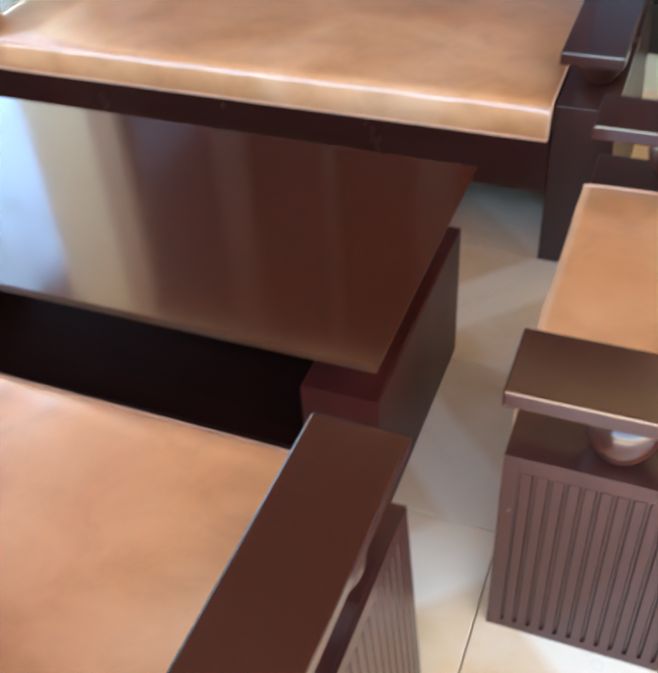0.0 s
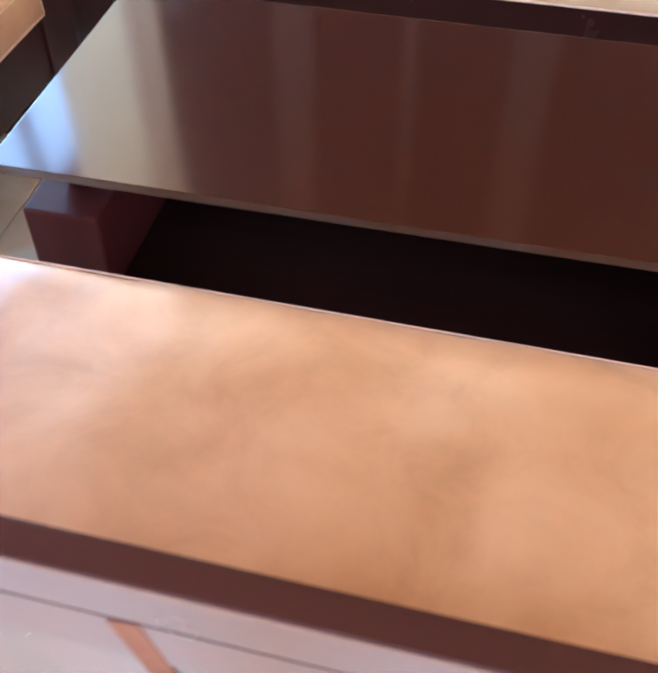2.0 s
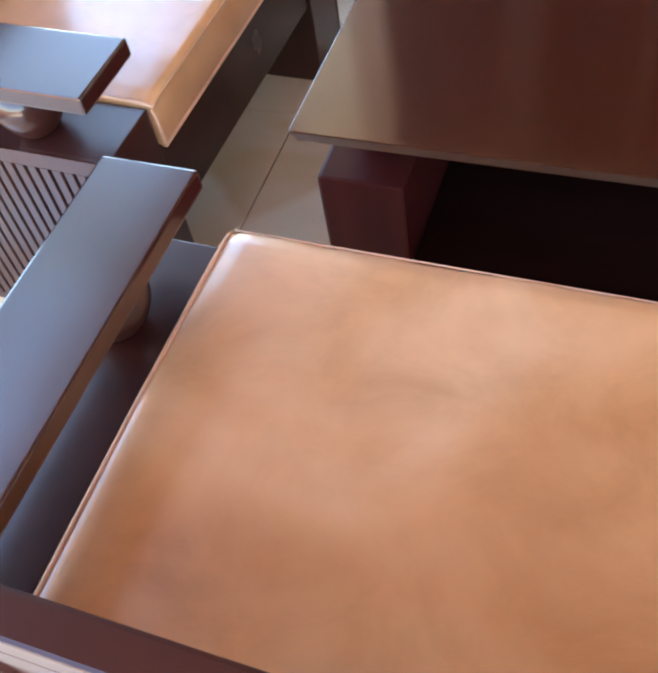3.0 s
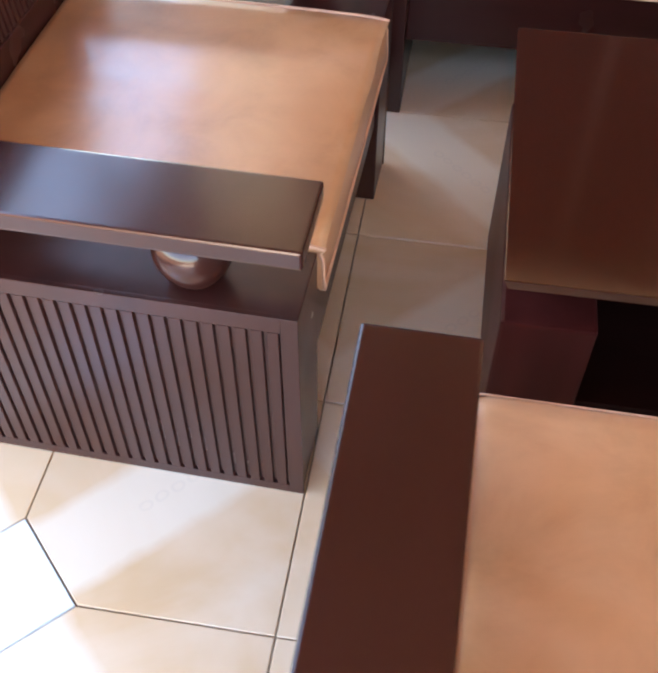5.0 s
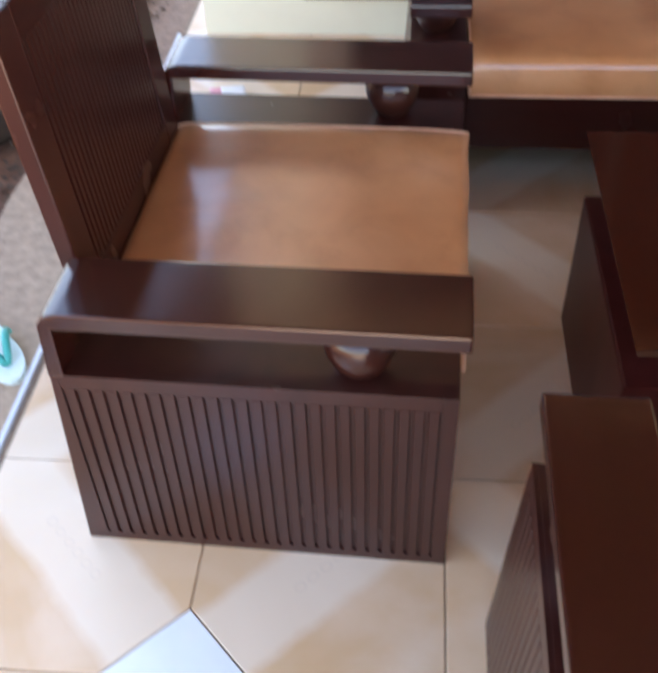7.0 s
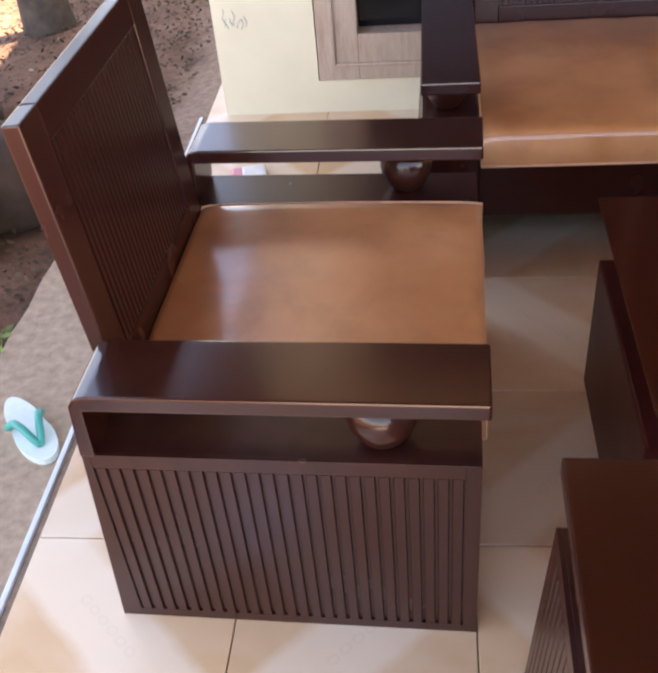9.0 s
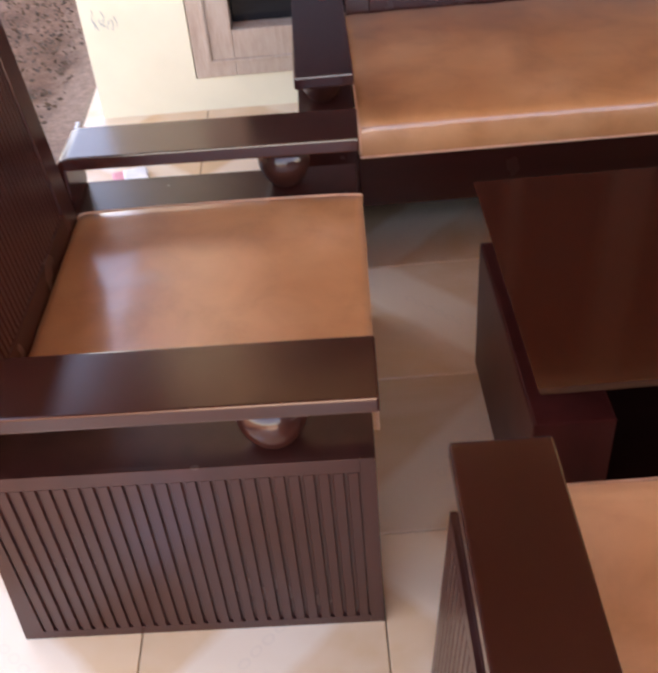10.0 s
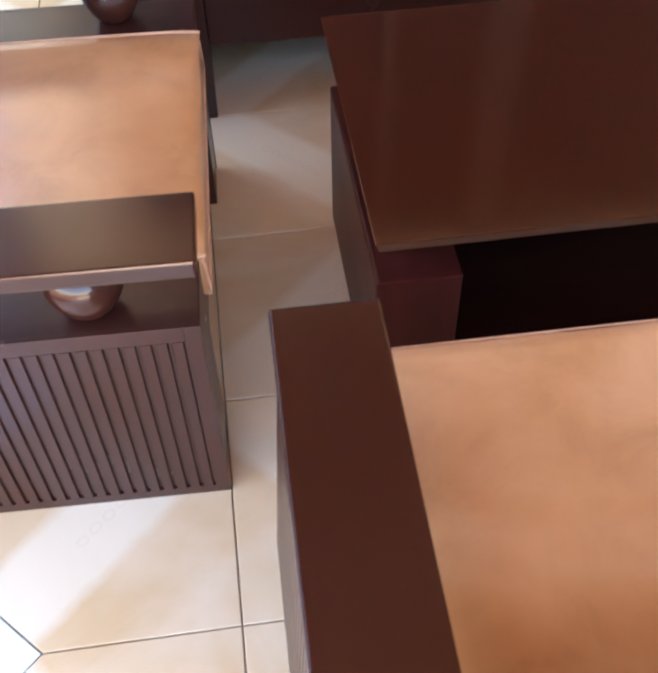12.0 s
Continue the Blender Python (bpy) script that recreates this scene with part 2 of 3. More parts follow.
def soil():
    m, nt, p = nodes_of("soil")
    a = texnode(nt, "ShaderNodeTexNoise", 3.2, 8, 0.7)
    b = texnode(nt, "ShaderNodeTexNoise", 40, 5, 0.7)
    c = ramp(nt, a.outputs[0], [(0.3, (0.09, 0.042, 0.024)), (0.5, (0.17, 0.087, 0.05)), (0.7, (0.27, 0.15, 0.095))])
    d = ramp(nt, b.outputs[0], [(0.3, (0.6, 0.6, 0.6)), (0.7, (1.25, 1.2, 1.2))])
    # trodden paler earth along the veranda edge
    sep = nt.nodes.new("ShaderNodeSeparateXYZ")
    co = nt.nodes.new("ShaderNodeTexCoord")
    nt.links.new(co.outputs["Object"], sep.inputs[0])
    near = nt.nodes.new("ShaderNodeMath")
    near.operation = "MULTIPLY_ADD"
    nt.links.new(a.outputs[0], near.inputs[0])
    near.inputs[1].default_value = 0.5
    nt.links.new(sep.outputs[0], near.inputs[2])
    strip = nt.nodes.new("ShaderNodeMapRange")
    nt.links.new(near.outputs[0], strip.inputs[0])
    strip.inputs[1].default_value, strip.inputs[2].default_value = -0.86, -0.70
    earth = mix(nt, "MIX", strip.outputs[0], c.outputs[0], (0.30, 0.20, 0.145))
    nt.links.new(mix(nt, "MULTIPLY", 1.0, earth, d.outputs[0]), p.inputs["Base Color"])
    p.inputs["Roughness"].default_value = 0.95
    bump(nt, b.outputs[0], 0.8, 0.012, p)
    return m


soil_mat = soil()


# ---------------- mesh helpers ----------------
def mesh_of(name, bm, material, smooth=False):
    me = bpy.data.meshes.new(name)
    bm.normal_update()
    bm.to_mesh(me)
    bm.free()
    me.materials.append(material)
    if smooth:
        for f in me.polygons:
            f.use_smooth = True
    return me


def part(name, bm, material, parent, label="", smooth=False):
    ob = new(name, mesh_of(name, bm, material, smooth))
    ob.parent = parent
    if label:
        tagged(ob, label=label)
    return ob


def box(x0, x1, y0, y1, z0, z1, bevel=0.0, segments=2, bm=None):
    own = bmesh.new()
    bmesh.ops.create_cube(own, size=1.0)
    for v in own.verts:
        v.co = Vector((x0 + (v.co.x + 0.5) * (x1 - x0), y0 + (v.co.y + 0.5) * (y1 - y0), z0 + (v.co.z + 0.5) * (z1 - z0)))
    if bevel:
        bmesh.ops.bevel(own, geom=own.edges[:], offset=bevel, segments=segments, profile=0.6, affect="EDGES")
    if bm is None:
        return own
    me = bpy.data.meshes.new("tmp")
    own.to_mesh(me)
    own.free()
    bm.from_mesh(me)
    bpy.data.meshes.remove(me)
    return bm


def extrude_yz(profile, x0, x1, bevel=0.0):
    """A profile of (y, z) corners drawn out along x."""
    bm = bmesh.new()
    vs = [bm.verts.new((x0, y, z)) for y, z in profile]
    f = bm.faces.new(vs)
    r = bmesh.ops.extrude_face_region(bm, geom=[f])
    for g in r["geom"]:
        if isinstance(g, bmesh.types.BMVert):
            g.co.x = x1
    bmesh.ops.recalc_face_normals(bm, faces=bm.faces[:])
    if bevel:
        bmesh.ops.bevel(bm, geom=bm.edges[:], offset=bevel, segments=2, profile=0.6, affect="EDGES")
    return bm


def lathe(profile, centre, steps=28):
    """A turned body from (radius, z) pairs."""
    bm = bmesh.new()
    rings = []
    for r, z in profile:
        rings.append([bm.verts.new((centre[0] + r * math.cos(2 * math.pi * k / steps), centre[1] + r * math.sin(2 * math.pi * k / steps), z)) for k in range(steps)])
    for a, b in zip(rings, rings[1:]):
        for k in range(steps):
            bm.faces.new((a[k], a[(k + 1) % steps], b[(k + 1) % steps], b[k]))
    bm.faces.new(list(reversed(rings[0])))
    bm.faces.new(rings[-1])
    return bm


def tube(points, radius, sides=8, bm=None):
    bm = bm or bmesh.new()
    rings = []
    for i, p in enumerate(points):
        a, b = Vector(points[max(i - 1, 0)]), Vector(points[min(i + 1, len(points) - 1)])
        d = (b - a).normalized()
        s = d.orthogonal().normalized() if abs(d.z) > 0.95 else d.cross(Vector((0, 0, 1))).normalized()
        t = d.cross(s).normalized()
        rings.append([bm.verts.new(Vector(p) + radius * (math.cos(2 * math.pi * k / sides) * s + math.sin(2 * math.pi * k / sides) * t)) for k in range(sides)])
    for a, b in zip(rings, rings[1:]):
        for k in range(sides):
            bm.faces.new((a[k], a[(k + 1) % sides], b[(k + 1) % sides], b[k]))
    bm.faces.new(rings[0])
    bm.faces.new(list(reversed(rings[-1])))
    bmesh.ops.recalc_face_normals(bm, faces=bm.faces[:])
    return bm


def slat_mesh(name, length, width, depth):
    """A flat reed with rounded long edges: along z from 0, facing -y, its back at y = 0."""
    bm = bmesh.new()
    prof = [(-width / 2, 0), (-width / 2, -depth * 0.55), (-width * 0.43, -depth), (width * 0.43, -depth), (width / 2, -depth * 0.55), (width / 2, 0)]
    lo = [bm.verts.new((x, y, 0)) for x, y in prof]
    hi = [bm.verts.new((x, y, length)) for x, y in prof]
    for i in range(len(prof) - 1):
        bm.faces.new((lo[i], lo[i + 1], hi[i + 1], hi[i]))
    bm.faces.new(list(reversed(lo)))
    bm.faces.new(hi)
    bmesh.ops.recalc_face_normals(bm, faces=bm.faces[:])
    return mesh_of(name, bm, wood_z)


# ---------------- setting ----------------
FLOOR_LEFT, FLOOR_RIGHT, FLOOR_FRONT, WALL_Y = -0.815, 3.2, -2.42, 2.13
GROUND_Z = -0.15


def ground():
    bm = bmesh.new()
    n = 150
    size = 120.0

    def place(i):
        s = (i / n * 2 - 1)
        return math.copysign(abs(s) ** 3.2, s) * size

    grid = [[None] * (n + 1) for _ in range(n + 1)]
    for i in range(n + 1):
        for j in range(n + 1):
            x, y = place(i) - 1.2, place(j) + 0.9
            h = 0.035 * noise.noise((x * 2.1, y * 2.1, 0)) + 0.02 * noise.noise((x * 7, y * 7, 3))
            grid[i][j] = bm.verts.new((x, y, GROUND_Z + h))
    for i in range(n):
        for j in range(n):
            bm.faces.new((grid[i][j], grid[i + 1][j], grid[i + 1][j + 1], grid[i][j + 1]))
    ob = new("ground", mesh_of("ground", bm, soil_mat, True))
    tagged(ob, "bare brown earth with dry litter beside the veranda", "ground", kind="structure")


ground()

floor = new("floor", mesh_of("floor", box(FLOOR_LEFT, FLOOR_RIGHT, FLOOR_FRONT, WALL_Y + 0.25, -0.4, -0.008), grout_mat))
tagged(floor, "veranda floor of beige glazed tiles with white diamond insets", "floor", kind="structure")
apron_mesh = bmesh.new()
n_along = 90
edge_l, edge_r = [], []
for k in range(n_along + 1):
    y = FLOOR_FRONT + (2.02 - FLOOR_FRONT) * k / n_along
    edge_l.append((-1.145 + 0.018 * noise.noise((y * 5, 2.0, 0)) + 0.008 * noise.noise((y * 19, 5.0, 0)), y))
    edge_r.append((FLOOR_LEFT - 0.014, y))
for a, b in zip(range(n_along), range(1, n_along + 1)):
    top = [apron_mesh.verts.new((x, y, GROUND_Z + 0.045)) for x, y in (edge_l[a], edge_r[a], edge_r[b], edge_l[b])]
    apron_mesh.faces.new(top)
    low = [apron_mesh.verts.new((x - 0.01, y, GROUND_Z - 0.06)) for x, y in (edge_l[b], edge_l[a])]
    apron_mesh.faces.new((top[0], top[3], low[0], low[1]))
pavement = new("pavement", mesh_of("pavement", apron_mesh, concrete_mat))
tagged(pavement, "narrow strip of worn sandy concrete beside the veranda", "pavement", kind="structure")
trim = new("trim", mesh_of("trim", box(FLOOR_LEFT - 0.012, FLOOR_LEFT - 0.001, FLOOR_FRONT, WALL_Y - 0.003, -0.13, -0.001, 0.002), edge_mat))
tagged(trim, "pale edge strip along the veranda floor", "trim", kind="structure")

# unseen ceiling: edges placed for shade, brown chosen for its warm bounce
EAVE_LEFT, EAVE_FRONT = -1.25, -1.3
ceiling = bmesh.new()
for k in range(32):
    box(EAVE_LEFT + 0.2 * k + 0.003, EAVE_LEFT + 0.2 + 0.2 * k - 0.003, EAVE_FRONT, WALL_Y + 4.0, 2.5, 2.52, bm=ceiling)
box(EAVE_LEFT, EAVE_LEFT + 6.4, EAVE_FRONT, WALL_Y + 4.0, 2.524, 2.56, bm=ceiling)
ceiling = new("ceiling", mesh_of("ceiling", ceiling, ceiling_mat))
tagged(ceiling, "unseen brown boarded veranda ceiling, added to shape the light", "ceiling", kind="structure")

# house front: cream wall end, a tall framed window, wall above it and beyond
WIN_L, WIN_R, WIN_B, WIN_T = -0.422, 1.9, 0.108, 2.25
wall = bmesh.new()
box(-0.735, WIN_L, WALL_Y, WALL_Y + 0.2, 0, 2.5, bm=wall)
box(WIN_L, WIN_R, WALL_Y, WALL_Y + 0.2, 0, WIN_B, bm=wall)
box(WIN_L, WIN_R, WALL_Y, WALL_Y + 0.2, WIN_T, 2.5, bm=wall)
box(WIN_R, 4.8, WALL_Y, WALL_Y + 0.2, 0, 2.5, bm=wall)
box(-0.735, -0.55, WALL_Y + 0.2, 6.0, -0.2, 2.5, bm=wall)
wall_north = new("wall_north", mesh_of("wall_north", wall, plaster_mat))
tagged(wall_north, "cream painted plaster house wall with faint scribbles", "wall", kind="structure")
# unseen wall, added to cut the side light on the seats
added_wall_east = new("added_wall_east", mesh_of("added_wall_east", box(2.75, 2.9, 0.25, WALL_Y - 0.002, 0, 2.5), plaster_mat))
tagged(added_wall_east, "unseen cream plaster wall added to block light from the side", "wall", kind="structure")
# unseen behind the panes; lack of light in the room is in its colour
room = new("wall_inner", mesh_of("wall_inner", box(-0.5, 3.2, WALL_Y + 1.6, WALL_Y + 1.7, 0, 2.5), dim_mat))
tagged(room, "unseen inner wall behind the glass, coloured dark for an unlit room", "wall", kind="structure")

window = new("window_1")
tagged(window, "tall window with weathered grey-brown wooden frame and dark glass", "window", kind="structure")


def frame_bar(name, x0, x1, z0, z1, y0=-0.012, y1=0.09, material=None):
    bm = box(x0, x1, WALL_Y + y0, WALL_Y + y1, z0, z1, 0.004)
    return part(name, bm, material or weathered_mat, window)


frame_bar("stile", WIN_L + 0.005, WIN_L + 0.132, WIN_B + 0.005, WIN_T)
frame_bar("bead", WIN_L + 0.045, WIN_L + 0.06, WIN_B + 0.05, WIN_T - 0.05, -0.02, -0.012)
frame_bar("sill_rail", WIN_L + 0.132, 0.13, WIN_B + 0.005, WIN_B + 0.15)
# same sill, darkened where only the tabletop mirrors it
frame_bar("sill_rail", 0.131, WIN_R - 0.13, WIN_B + 0.005, WIN_B + 0.15, material=post_mat)
frame_bar("bead", WIN_L + 0.06, 0.13, WIN_B + 0.05, WIN_B + 0.062, -0.02, -0.012)
frame_bar("head_rail", WIN_L + 0.132, WIN_R - 0.13, WIN_T - 0.14, WIN_T, material=post_mat)
frame_bar("stile", WIN_R - 0.13, WIN_R, WIN_B, WIN_T, material=post_mat)
for x in (0.13, 0.94):
    frame_bar("post", x, x + 0.14, WIN_B + 0.15, WIN_T - 0.14, material=post_mat)
frame_bar("mullion", 0.585, 0.63, WIN_B + 0.15, WIN_T - 0.14, material=post_mat)
for x0, x1 in ((WIN_L + 0.132, 0.13), (0.27, 0.585), (0.63, 0.94), (1.08, WIN_R - 0.13)):
    part("pane", box(x0, x1, WALL_Y + 0.05, WALL_Y + 0.056, WIN_B + 0.15, WIN_T - 0.14), glass_mat, window, "dark window pane")

random.seed(5)
scribble = bmesh.new()
for k in range(7):
    x = -0.70 + 0.011 * k + random.uniform(-0.003, 0.003)
    z = 0.285 + random.uniform(-0.01, 0.015)
    pts = [(x + 0.004 * math.sin(i * 1.3 + k), WALL_Y - 0.0016, z + 0.008 * i) for i in range(random.randint(4, 8))]
    tube(pts, 0.0010, 5, scribble)
scribble = tagged(new("scribble", mesh_of("scribble", scribble, ink_mat)), "blue-grey pen scribbles on the cream wall", "scribble")


# ---------------- seats with slab arms, reeded sides and loose cushions ----------------
ARM = 0.125
DEPTH = 0.575
BUN = [(0.024, 0.0), (0.029, 0.003), (0.033, 0.008), (0.041, 0.020), (0.048, 0.036), (0.051, 0.050), (0.050, 0.064), (0.044, 0.079), (0.034, 0.088), (0.026, 0.094)]
PITCH, BACK_PITCH = 0.0206, 0.0148
side_slat = slat_mesh("slat", 0.3445, 0.0160, 0.0055)
back_slats = {h: slat_mesh("slat", h - 0.158, 0.0098, 0.008) for h in (0.508, 0.446)}


def bun(parent, x, y, z0, z1, wide=1.0, material=None):
    k = (z1 - z0) / 0.094
    return part("support_ball", lathe([(r * wide, z0 + z * k) for r, z in BUN], (x, y)), material or wood_bun, parent, "turned reddish wooden ball", True)


def put(name, me, parent, m):
    ob = new(name, me)
    ob.parent = parent
    ob.matrix_local = m
    return ob


def seat_unit(name, width, label, category, group, splay=0.0, back_h=0.508, back_y=0.541, deep=0.0):
    """Front along y = 0, back towards +y, from x = 0 to x = width."""
    unit = tagged(new(name), label, category, group)
    for side in (0, 1):
        x0, x1 = (0, ARM) if side == 0 else (width - ARM, width)
        prof = [(y + (deep if y > 0.3 else 0), z) for y, z in ((0.003, 0.511), (0.546, 0.511), (0.564, 0.506), (0.574, 0.492), (0.581, 0.394), (0.558, 0.394), (0.555, 0.484), (0.003, 0.484))]
        part("armrest", extrude_yz(prof, x0, x1, 0.0035), wood_y, unit)
        inset = 0.006 if splay == 0 else 0.002
        a, b = (x0 + inset, x1) if side == 0 else (x0, x1 - inset)
        core = 0.0055
        ca, cb = (a + core, b) if side == 0 else (a, b - core)
        bm = extrude_yz([(0.014, 0), (0.605 + deep, 0), (0.5815 + deep, 0.392), (0.012, 0.392)], ca, cb, 0.002)
        last = 0.034 + PITCH * int((DEPTH + deep - 0.035) / PITCH) + 0.001
        rim = ([(0.012, 0), (0.0335, 0), (0.0335, 0.392), (0.012, 0.392)], [(last, 0), (0.605 + deep, 0), (0.5815 + deep, 0.392), (last, 0.392)],
               [(0.0336, 0.365), (last - 0.0002, 0.365), (last - 0.0002, 0.392), (0.0336, 0.392)], [(0.0336, 0), (last - 0.0002, 0), (last - 0.0002, 0.0195), (0.0336, 0.0195)])

        def splayed(bm):
            for v in bm.verts:
                if (v.co.x < a + 0.02) if side == 0 else (v.co.x > b - 0.02):
                    v.co.x += (-splay if side == 0 else splay) * (1 - v.co.z / 0.392)
            return bm

        panel = part("side_panel", splayed(bm), wood_z, unit)
        for outline in rim:
            strip = extrude_yz(outline, a, ca + 0.001, 0.0006) if side == 0 else extrude_yz(outline, cb - 0.001, b, 0.0006)
            part("rim", splayed(strip), wood_z, panel)
        tilt = math.atan(splay / 0.392)
        n = int((DEPTH + deep - 0.035) / PITCH)
        for k in range(n):
            y = 0.034 + PITCH * (k + 0.5)
            if side == 0:
                m = Matrix.Translation((ca - splay * 0.948, y, 0.02)) @ Matrix.Rotation(tilt, 4, "Y") @ Matrix.Rotation(-math.pi / 2, 4, "Z")
            else:
                m = Matrix.Translation((cb + splay * 0.948, y, 0.02)) @ Matrix.Rotation(-tilt, 4, "Y") @ Matrix.Rotation(math.pi / 2, 4, "Z")
            put("slat", side_slat, panel, m)
        bun(unit, (x0 + x1) / 2 + (-0.005 if side == 0 else 0.005), 0.15, 0.392, 0.4845)
    part("front_rail", box(ARM + 0.001, width - ARM - 0.001, 0.02, 0.045, 0.175, 0.322, 0.003), wood_x, unit)
    part("rear_rail", box(ARM + 0.001, width - ARM - 0.001, 0.528 + deep, 0.553 + deep, 0.10, 0.335, 0.003), wood_x, unit)
    part("seat_board", box(ARM + 0.001, width - ARM - 0.001, 0.046, 0.527 + deep, 0.30, 0.318), wood_x, unit)
    # backrest, leaning a little
    lean = Matrix.Translation((0, back_y + deep, 0.337)) @ Matrix.Rotation(radians(-4.6), 4, "X")
    h, bx0, bx1, th = back_h, ARM + 0.012, width - ARM - 0.012, 0.026
    back = part("backrest", box(bx0 + 0.05, bx1 - 0.05, 0.008, th - 0.009, 0.05, h - 0.05), wood_z, unit)
    back.matrix_local = lean
    for nm, dims, mt in (("stile", (bx0, bx0 + 0.062, 0, th, 0, h), wood_z), ("stile", (bx1 - 0.062, bx1, 0, th, 0, h), wood_z),
                         ("top_rail", (bx0 + 0.0625, bx1 - 0.0625, 0, th, h - 0.056, h), wood_x), ("bottom_rail", (bx0 + 0.0625, bx1 - 0.0625, 0, th, 0.0, 0.10), wood_x)):
        part(nm, box(*dims, 0.003), mt, back)
    part("rear_board", box(bx0 + 0.0625, bx1 - 0.0625, th - 0.0085, th, h - 0.122, h - 0.0562), wood_x, back)
    span = bx1 - bx0 - 0.13
    n = int(span / BACK_PITCH)
    for k in range(n):
        x = (bx0 + bx1) / 2 + (k - (n - 1) / 2) * BACK_PITCH
        put("slat", back_slats[back_h], back, Matrix.Translation((x, 0.010, 0.101)))
    return unit


def cushion(width, label, group, rear=0.0, tuck=0.0):
    """Slab cushion whose front slopes down to a piped lip; same local axes as the seat."""
    thing = tagged(new("seat_cushion"), label, "cushion", group)
    x0, x1 = ARM + 0.004, width - ARM - 0.004
    prof = [(0.522, 0.322), (0.524, 0.386), (0.518, 0.395), (0.505, 0.399), (0.40, 0.402), (0.25, 0.4035), (0.12, 0.403), (0.05, 0.402), (0.02, 0.4005), (0.003, 0.398), (-0.006, 0.392), (-0.010, 0.380), (-0.011, 0.35), (-0.012, 0.326), (-0.009, 0.318), (0.012, 0.3225)]
    prof = [(y + (rear if y > 0.45 else tuck if y < 0.001 else 0), z) for y, z in prof]
    n = max(24, int((x1 - x0) / 0.016))
    bm = bmesh.new()
    rings = []
    for i in range(n + 1):
        s = i / n
        x = x0 + s * (x1 - x0)
        edge = min(s, 1 - s) * (x1 - x0)
        drop = 0.006 * max(0, 1 - edge / 0.009) ** 2
        row = []
        for y, z in prof:
            zz = z
            if z > 0.36:
                zz -= drop
                zz += 0.0022 * noise.noise((x * 9, y * 9, width)) + 0.0012 * noise.noise((x * 26, y * 26, width + 4))
            row.append(bm.verts.new((x, y + 0.0025 * noise.noise((x * 11, z * 20, 7.0)), zz)))
        rings.append(row)
    m = len(prof)
    for a, b in zip(rings, rings[1:]):
        for k in range(m):
            bm.faces.new((a[k], b[k], b[(k + 1) % m], a[(k + 1) % m]))
    for cap in (bm.faces.new(rings[0]), bm.faces.new(list(reversed(rings[-1])))):
        for e in cap.edges:
            e.smooth = False
    bmesh.ops.recalc_face_normals(bm, faces=bm.faces[:])
    part("cover", bm, leather_mat, thing, "mottled tan leather", True)
    for x, e in ((x0, 0.001), (x1, -0.001)):
        pts = [(x + e, y, z - 0.0045 if z > 0.36 else z) for y, z in prof[1:14]]
        part("piping", tube(pts, 0.0028, 8), piping_mat, thing, "pale leather piping", True)
    part("piping", tube([(x0 + (x1 - x0) * k / 40, tuck - 0.012, 0.3215) for k in range(41)], 0.0028, 8), piping_mat, thing, "pale leather piping", True)
    seam = [(x0 + 0.004 + (x1 - x0 - 0.008) * k / 40, tuck - 0.0075, 0.3915) for k in range(41)]
    part("seam", tube(seam, 0.0012, 6), piping_mat, thing, "stitched front seam", True)
    return thing


CHAIR_W, NEAR_W, FAR_W = 0.81, 1.443, 1.718
FAR_DEEP = 0.105
placements = (
    ("armchair", CHAIR_W, pose(0.010, 0.218, 0, 0, 0, 88.3), "dark brown wooden armchair with reeded sides and slatted back", "chair", "armchairs of the set"),
    ("armchair", CHAIR_W, pose(1.606, 1.03, 0, 0, 0, -90), "dark brown wooden armchair with reeded sides and slatted back", "chair", "armchairs of the set"),
    ("sofa", NEAR_W, pose(1.526, 0.118, 0, 0, 0, 179.3), "dark brown two-seat wooden sofa facing the low table", "sofa", "sofas of the set"),
    ("sofa", FAR_W, pose(-0.09, 1.180, 0), "long dark brown wooden sofa standing by the house window", "sofa", "sofas of the set"),
)
chair = None
for nm, w, m, label, cat, grp in placements:
    if nm == "armchair" and chair is not None:
        copy_thing(chair[0], m)
        copy_thing(chair[1], m)
        continue
    u = seat_unit(nm, w, label, cat, grp, *((0.024, 0.446, 0.516, FAR_DEEP if w == FAR_W else 0.0) if nm == "sofa" else (0.0, 0.508, 0.549)))
    c = cushion(w, {CHAIR_W: "square tan leather seat cushion on the armchair", NEAR_W: "wide tan leather seat cushion on the two-seat sofa", FAR_W: "long tan leather seat cushion on the sofa by the window"}[w], "seat cushions", {CHAIR_W: 0.032, NEAR_W: 0.0, FAR_W: FAR_DEEP}[w], 0.016 if nm == "armchair" else 0.0)
    u.matrix_basis, c.matrix_basis = m, m
    if w == NEAR_W:
        strap = part("rear_strap", box(-0.011, 0.011, -0.0005, 0.003, -0.11, 0.0, 0.001), strap_leather_mat, u, "short brown strap hanging on the back")
        strap.matrix_local = pose(0.716, 0.571, 0.722, -4.6, 8, 0)
        c.matrix_basis = pose(1.526, 0.134, 0, 0, 0, 179.5)
    if nm == "armchair":
        chair = (u, c)


